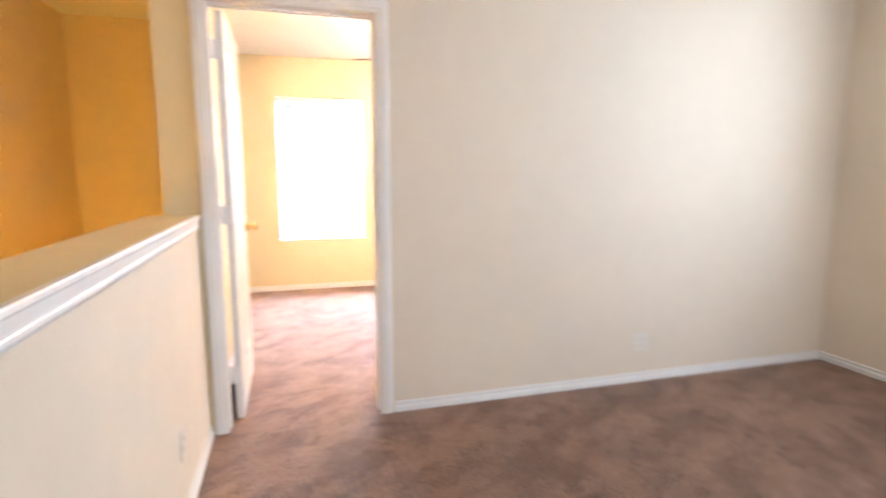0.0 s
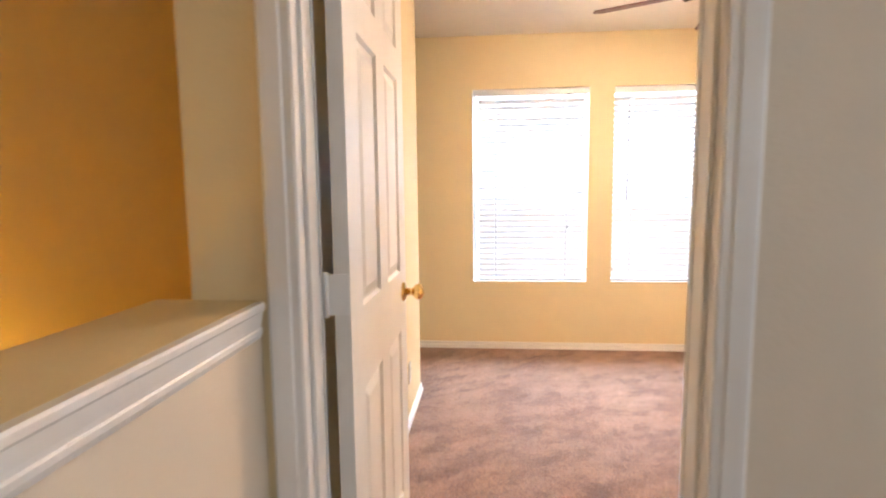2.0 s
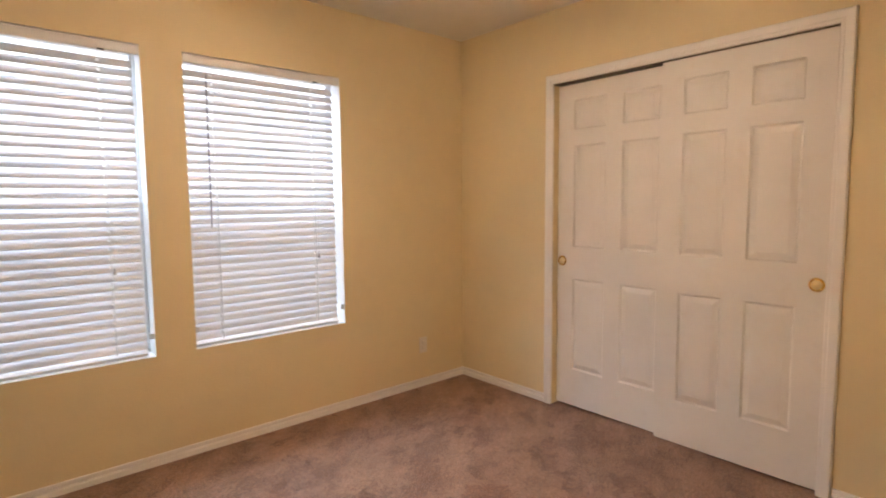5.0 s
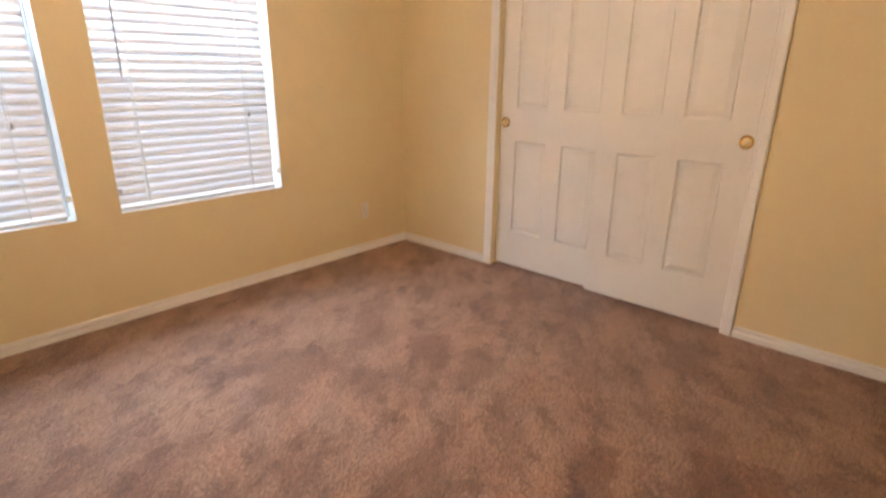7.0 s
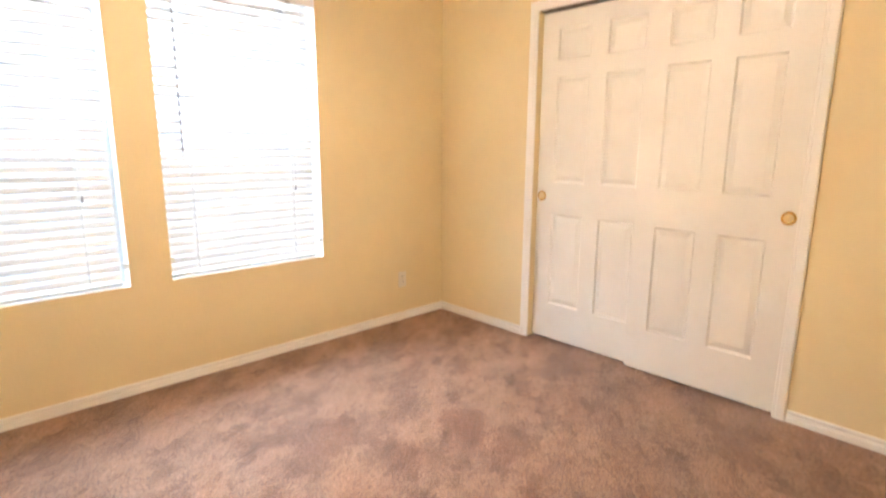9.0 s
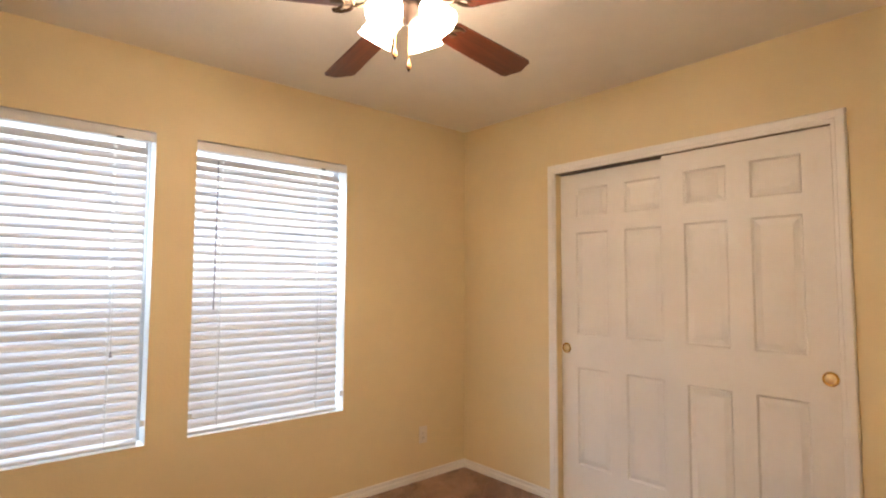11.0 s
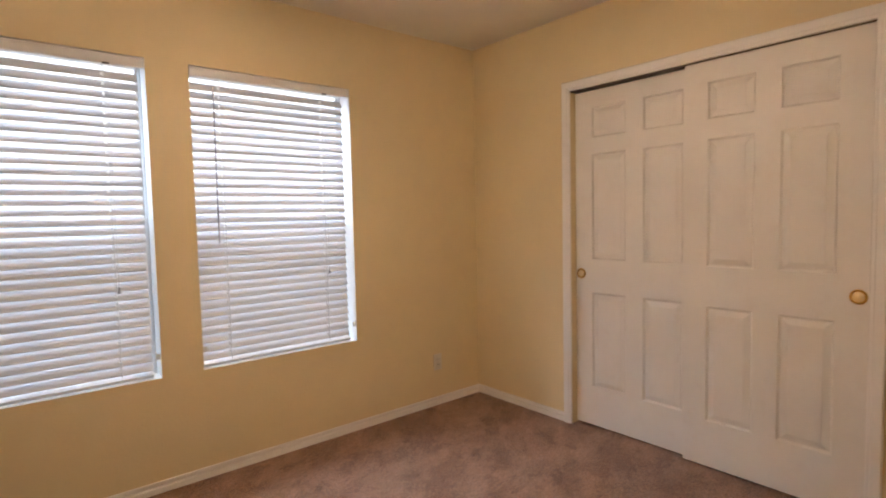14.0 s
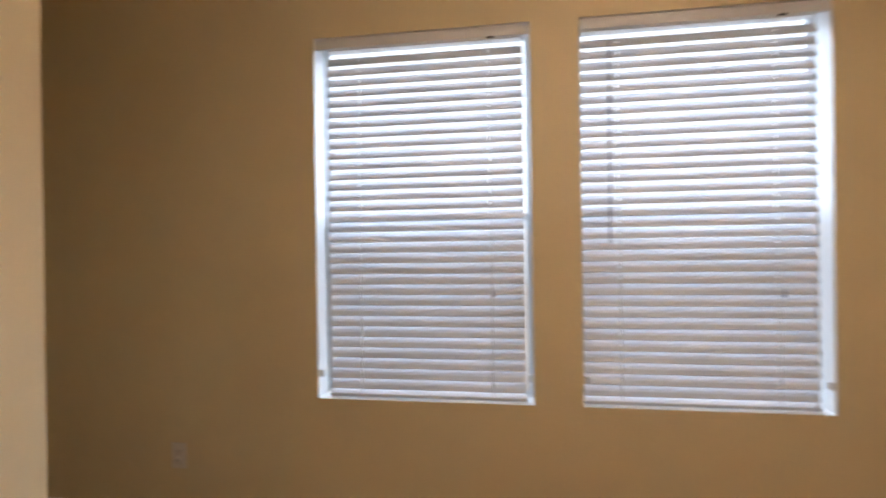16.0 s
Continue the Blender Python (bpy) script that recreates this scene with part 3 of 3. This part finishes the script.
def north(a0, a1, d0, d1):
    return a0, a1, WIN_Y + d0, WIN_Y + d1


def east(a0, a1, d0, d1):
    return LAND_X + d0, LAND_X + d1, a0, a1


def south(a0, a1, d0, d1):
    return a0, a1, BACK_Y - d1, BACK_Y - d0


for i, (a, b) in enumerate(WINDOWS):
    vinyl_window(f"window_{i + 1}", a, b, SILL, HEAD, north, "white vinyl single-hung window behind a blind")
# south landing window is unseen, added to carry the fill lamp
vinyl_window("window_3", 1.85, 3.35, 0.83, 2.18, south, "unseen white vinyl window lighting the landing")
vinyl_window("window_4", 0.55, 1.85, 1.05, 2.30, east, "unseen white vinyl window lighting the landing")

SLATS, SLAT_LOW, SLAT_TOP = 32, SILL + 0.058, HEAD - 0.092


def slat_mesh(w):
    """One two-inch slat, gently crowned, with a rout hole at each ladder."""
    bm = bmesh.new()
    holes = (0.165 * w, 0.835 * w)
    hw = 0.0048
    xs = [0.0]
    for h in holes:
        xs += [h - hw, h + hw]
    xs.append(w)
    ys = [-0.0252, -0.0065, 0.0065, 0.0252]
    crown = [0.0, 0.0022, 0.0022, 0.0]
    t = 0.0014
    memo = {}

    def v(i, j, s):
        if (i, j, s) not in memo:
            memo[i, j, s] = bm.verts.new((xs[i], ys[j], crown[j] + (t if s else -t)))
        return memo[i, j, s]

    def full(i, j):
        return 0 <= i < 5 and 0 <= j < 3 and not (j == 1 and i in (1, 3))

    for i in range(5):
        for j in range(3):
            if not full(i, j):
                continue
            for s in (0, 1):
                bm.faces.new((v(i, j, s), v(i + 1, j, s), v(i + 1, j + 1, s), v(i, j + 1, s)))
            for di, dj, p, q in ((-1, 0, (i, j), (i, j + 1)), (1, 0, (i + 1, j), (i + 1, j + 1)), (0, -1, (i, j), (i + 1, j)), (0, 1, (i, j + 1), (i + 1, j + 1))):
                if not full(i + di, j + dj):
                    bm.faces.new((v(*p, 0), v(*q, 0), v(*q, 1), v(*p, 1)))
    return mesh_of(bm, "slat", M_SLAT)


def blind(a, b, gap_l, gap_r, tilt, wand, label):
    x0, x1 = a + gap_l, b - gap_r
    w = x1 - x0
    yc = WIN_Y + 0.045
    th = empty("window_blind", pose(x0, yc, 0), label, "window blind", "blinds in the bedroom windows")
    # valance and head rail
    vb = bmesh.new()
    box(vb, a - x0 + 0.004, b - x0 - 0.004, -0.044, -0.035, HEAD - 0.050, HEAD - 0.006, bevel=0.002)
    box(vb, a - x0 + 0.004, b - x0 - 0.004, -0.0465, -0.044, HEAD - 0.016, HEAD - 0.008, bevel=0.001, segs=1)
    box(vb, a - x0 + 0.004, b - x0 - 0.004, -0.0465, -0.044, HEAD - 0.048, HEAD - 0.042, bevel=0.001, segs=1)
    val = part("valance", vb, M_VINYL, th, "white valance strip")
    part("clip", boxed(w * 0.83, w * 0.83 + 0.028, -0.050, -0.0435, HEAD - 0.054, HEAD - 0.047, bevel=0.001, segs=1), M_DARK, val, "dark cord lock")
    part("headrail", boxed(0.002, w - 0.002, -0.020, 0.032, HEAD - 0.048, HEAD - 0.002, bevel=0.002), M_VINYL, th)
    # slats
    me = slat_mesh(w)
    rng = random.Random(int(a * 1000))
    for i in range(SLATS):
        s = new("slat", me)
        s.parent = th
        s.matrix_basis = pose(rng.uniform(-0.0008, 0.0008), 0, SLAT_TOP - i * (SLAT_TOP - SLAT_LOW) / (SLATS - 1), tilt + rng.uniform(-0.6, 0.6), rng.uniform(-0.03, 0.03), 0)
    zb = SILL + 0.004
    part("bottom_rail", boxed(0, w, -0.026, 0.026, -0.009, 0.009, bevel=0.004), M_VINYL, th, "", pose(0, 0, SILL + 0.0235, 30))
    # ladders and lift cords
    for h in (0.165 * w, 0.835 * w):
        for dy in (-0.0195, 0.0195):
            part("ladder_cord", tube([(h + 0.004, dy, zb + 0.015), (h + 0.004, dy, HEAD - 0.045)], 0.0021, 5), M_CORD, th)
        part("lift_cord", tube([(h, 0, zb + 0.015), (h, 0, HEAD - 0.045)], 0.0012, 5), M_CORD, th)
    # pull cord with tassel
    cx = 0.835 * w + 0.012
    c = part("pull_cord", tube([(cx, -0.040, HEAD - 0.07), (cx + 0.002, -0.036, HEAD - 0.5), (cx, -0.034, 1.02)], 0.0012, 5), M_CORD, th)
    part("tassel", lathe([(0.0, 0.030), (0.003, 0.029), (0.0045, 0.018), (0.0075, 0.003), (0.007, 0.0), (0.0, 0.0)][::-1], 12), M_WAND, c, "grey plastic tassel", pose(cx, -0.034, 0.99), True)
    if wand:
        wd = part("tilt_wand", tube([(0.105, -0.046, HEAD - 0.10), (0.103, -0.040, 1.20)], 0.0042, 6), M_WAND, th, "grey plastic tilt wand")
        part("hook", tube([(0.105, -0.040, HEAD - 0.075), (0.107, -0.046, HEAD - 0.088), (0.105, -0.046, HEAD - 0.102)], 0.002, 6), M_HINGE, wd)
    for x in (-gap_l + 0.002, w + gap_r - 0.022):
        part("hold_down", boxed(x, x + 0.02, -0.036, -0.030, zb + 0.085, zb + 0.115, bevel=0.002), M_VINYL, th, "white hold-down bracket")
    return th


blind(*WINDOWS[0], 0.045, 0.030, BLIND_TILT, False, "white faux-wood blind, slats tilted half shut")
blind(*WINDOWS[1], 0.006, 0.034, BLIND_TILT, True, "white faux-wood blind with a grey tilt wand, slats half shut")

# ---------------------------------------------------------------- ceiling fan
FX, FY = 1.44, 4.43
fan = empty("ceiling_fan", pose(FX, FY, CEIL), "dark bronze ceiling fan with five red-brown blades and lit shades", "ceiling fan")
part("canopy", lathe([(0.0, 0.0), (0.075, 0.0), (0.078, -0.010), (0.070, -0.035), (0.045, -0.052), (0.0, -0.052)], 32), M_BRONZE, fan, "", None, True)
motor = part("motor_housing", lathe([(0.0, -0.048), (0.050, -0.050), (0.105, -0.062), (0.138, -0.085), (0.146, -0.115), (0.142, -0.150), (0.120, -0.176),
                                     (0.085, -0.190), (0.0, -0.192)], 40), M_BRONZE, fan, "", None, True)
part("band", lathe([(0.146, -0.108), (0.1485, -0.110), (0.1485, -0.122), (0.146, -0.124)], 40), M_NICKEL, motor, "aged brass band", None, True)
part("switch_housing", lathe([(0.0, -0.190), (0.062, -0.190), (0.066, -0.198), (0.060, -0.215), (0.060, -0.240), (0.054, -0.256), (0.036, -0.270), (0.018, -0.284), (0.010, -0.296), (0.0, -0.298)], 32),
     M_BRONZE, fan, "", None, True)


def blade_bm():
    """Blade along +x with clipped corners, 6 mm thick."""
    bm = bmesh.new()
    prof = [(0.205, -0.050), (0.215, -0.056), (0.645, -0.070), (0.664, -0.062), (0.672, -0.036), (0.684, -0.016), (0.688, 0.0), (0.684, 0.016), (0.672, 0.036), (0.664, 0.062), (0.645, 0.070), (0.215, 0.056), (0.205, 0.050)]
    lo = [bm.verts.new((x, y, -0.003)) for x, y in prof]
    hi = [bm.verts.new((x, y, 0.003)) for x, y in prof]
    bm.faces.new(lo)
    bm.faces.new(hi)
    for i in range(len(prof)):
        j = (i + 1) % len(prof)
        bm.faces.new((lo[i], lo[j], hi[j], hi[i]))
    return bm


def iron_bm():
    """Open scrolled bracket that carries a blade."""
    bm = tube([(0.090, 0, 0.022), (0.120, 0, 0.004), (0.150, 0, -0.010), (0.178, 0, -0.012)], 0.0075, 8)
    arc = [(0.225 + 0.052 * math.cos(t), 0.056 * math.sin(t), -0.0085) for t in [math.radians(d) for d in range(75, 286, 15)]]
    tube(arc, 0.0062, 8, bm)
    arc = [(0.245 + 0.040 * math.cos(t), 0.050 * math.sin(t), -0.0072) for t in [math.radians(d) for d in range(95, 266, 17)]]
    tube(arc, 0.0045, 8, bm)
    box(bm, 0.172, 0.250, -0.014, 0.014, -0.010, -0.0035, bevel=0.002, segs=1)
    return bm


blade_me, iron_me = mesh_of(blade_bm(), "blade", M_BLADE), mesh_of(iron_bm(), "blade_iron", M_NICKEL, True)
for i in range(5):
    ang = FAN_TURN + 72 * i
    iron = new("blade_iron", iron_me)
    iron.parent = fan
    iron.matrix_basis = pose(0, 0, FAN_DROP, 0, 0, ang)
    bl = new("blade", blade_me)
    bl.parent = fan
    bl.matrix_basis = pose(0, 0, FAN_DROP, 0, 0, ang) @ pose(0, 0, 0.0, -11, 0, 0)


def bell(n=24):
    """Open bell-shaped glass shade, its neck at the origin, mouth along -z."""
    bm = bmesh.new()
    prof = [(0.022, 0.0), (0.027, -0.006), (0.034, -0.016), (0.044, -0.034), (0.051, -0.056), (0.057, -0.078), (0.061, -0.096), (0.065, -0.106),
            (0.062, -0.106), (0.057, -0.094), (0.053, -0.077), (0.047, -0.056), (0.040, -0.035), (0.030, -0.017), (0.022, -0.006)]
    rings = [[bm.verts.new((r * math.cos(2 * math.pi * i / n), r * math.sin(2 * math.pi * i / n), z)) for i in range(n)] for r, z in prof]
    for a, b in zip(rings, rings[1:] + rings[:1]):
        for i in range(n):
            bm.faces.new((a[i], a[(i + 1) % n], b[(i + 1) % n], b[i]))
    return bm


bell_me = mesh_of(bell(), "shade", M_SHADE, True)
for i in range(4):
    ang = SHADE_TURN + 90 * i
    m = pose(0, 0, 0, 0, 0, ang)
    arm = part("lamp_arm", tube([(0.040, 0, -0.222), (0.058, 0, -0.216), (0.070, 0, -0.224), (0.076, 0, -0.236)], 0.009, 8), M_BRONZE, fan, "", m, True)
    part("fitter", lathe([(0.0, 0.010), (0.016, 0.010), (0.028, 0.0), (0.029, -0.012), (0.0, -0.012)][::-1], 20), M_BRONZE, arm, "", pose(0.076, 0, -0.234, 0, -33, 0), True)
    sh = new("shade", bell_me)
    sh.parent = arm
    sh.matrix_basis = pose(0.076, 0, -0.241, 0, -33, 0) @ Matrix.Scale(0.93, 4)
    tagged(sh, "glowing frosted glass shade")
    part("bulb", lathe([(0.0, -0.085), (0.014, -0.082), (0.023, -0.068), (0.024, -0.055), (0.016, -0.030), (0.013, -0.010), (0.0, -0.010)][::-1], 16), M_BULB, sh, "glowing bulb", None, True)
for (x, y), z in (((-0.036, 0.012), -0.412), ((0.008, -0.006), -0.446)):
    ch = part("pull_chain", tube([(x, y, -0.29), (x, y, z + 0.03)], 0.0014, 6), M_BRASS, fan, "brass pull chain")
    part("fob", lathe([(0.0, 0.034), (0.003, 0.033), (0.0045, 0.026), (0.009, 0.010), (0.0075, 0.002), (0.0, 0.0)][::-1], 14), M_FOB, ch, "honey-coloured wooden fob", pose(x, y, z), True)
    part("tip", lathe([(0.0, -0.008), (0.004, -0.006), (0.005, 0.0), (0.0, 0.002)], 12), M_BRONZE, ch, "dark fob tip", pose(x, y, z), True)

# ---------------------------------------------------------------- outlets


def outlet(m, label, gangs=1):
    """Wall plate with a duplex receptacle; local y points into the room, z up."""
    o = empty("outlet", m, label, "outlet", "wall outlets")
    half_w = 0.035 + 0.0225 * (gangs - 1)
    pl = part("plate", boxed(-half_w, half_w, 0.0, 0.006, -0.057, 0.057, bevel=0.003), M_PLATE, o)
    for gx in [0.045 * (g - (gangs - 1) / 2) for g in range(gangs)]:
        for z in (-0.0195, 0.0195):
            rc = part("receptacle", lathe([(0.0, 0.0), (0.0165, 0.0), (0.0165, 0.0020), (0.0155, 0.0026), (0.0, 0.0026)], 20), M_PLATE, o, "", pose(gx, 0.0058, z, -90), True)
            for x in (-0.006, 0.006):
                part("slot", boxed(x - 0.001, x + 0.001, -0.004, 0.004, 0.0024, 0.0030), M_DARK, rc)
        part("screw", lathe([(0.0, 0.0), (0.003, 0.0), (0.0028, 0.001), (0.0, 0.0012)], 10), M_HINGE, pl, "", pose(gx, 0.006, 0, -90))
    return o


outlet(pose(2.765, WIN_Y, 0.30, 0, 0, 180), "ivory duplex outlet low on the yellow wall")
outlet(pose(-0.52, WIN_Y, 0.285, 0, 0, 180), "ivory duplex outlet low on the yellow wall")
outlet(pose(2.30, HALL_Y, 0.25, 0, 0, 180), "ivory two-gang outlet plate low on the landing wall", 2)
outlet(pose(HW_X, 1.99, 0.30, 0, 0, -90), "ivory duplex outlet low on the half wall")
outlet(pose(STUB_X, 4.52, 0.29, 0, 0, -90), "ivory duplex outlet on the wall behind the door")

# ---------------------------------------------------------------- stairwell sconce
# both unseen; the second is added to warm the wall end by the doorway
for sy, sz in ((3.10, SCONCE_Z), (2.05, SCONCE_Z - 0.12)):
    sc = empty("wall_sconce", pose(LEFT_X, sy, sz), "unseen lit amber wall sconce in the stairwell", "wall lamp", "stairwell sconces")
    part("backplate", boxed(0.0, 0.012, -0.045, 0.045, -0.08, 0.06, bevel=0.004), M_BRONZE, sc)
    part("arm", tube([(0.010, 0, -0.03), (0.05, 0, -0.055), (0.09, 0, -0.045), (0.10, 0, -0.02)], 0.008), M_BRONZE, sc, "", None, True)
    part("shade", lathe([(0.0, -0.02), (0.030, -0.02), (0.050, 0.02), (0.075, 0.085), (0.072, 0.085), (0.046, 0.022), (0.0, 0.0)], 24), M_SCONCE, sc,
         "glowing amber glass bowl", pose(0.10, 0, 0), True)
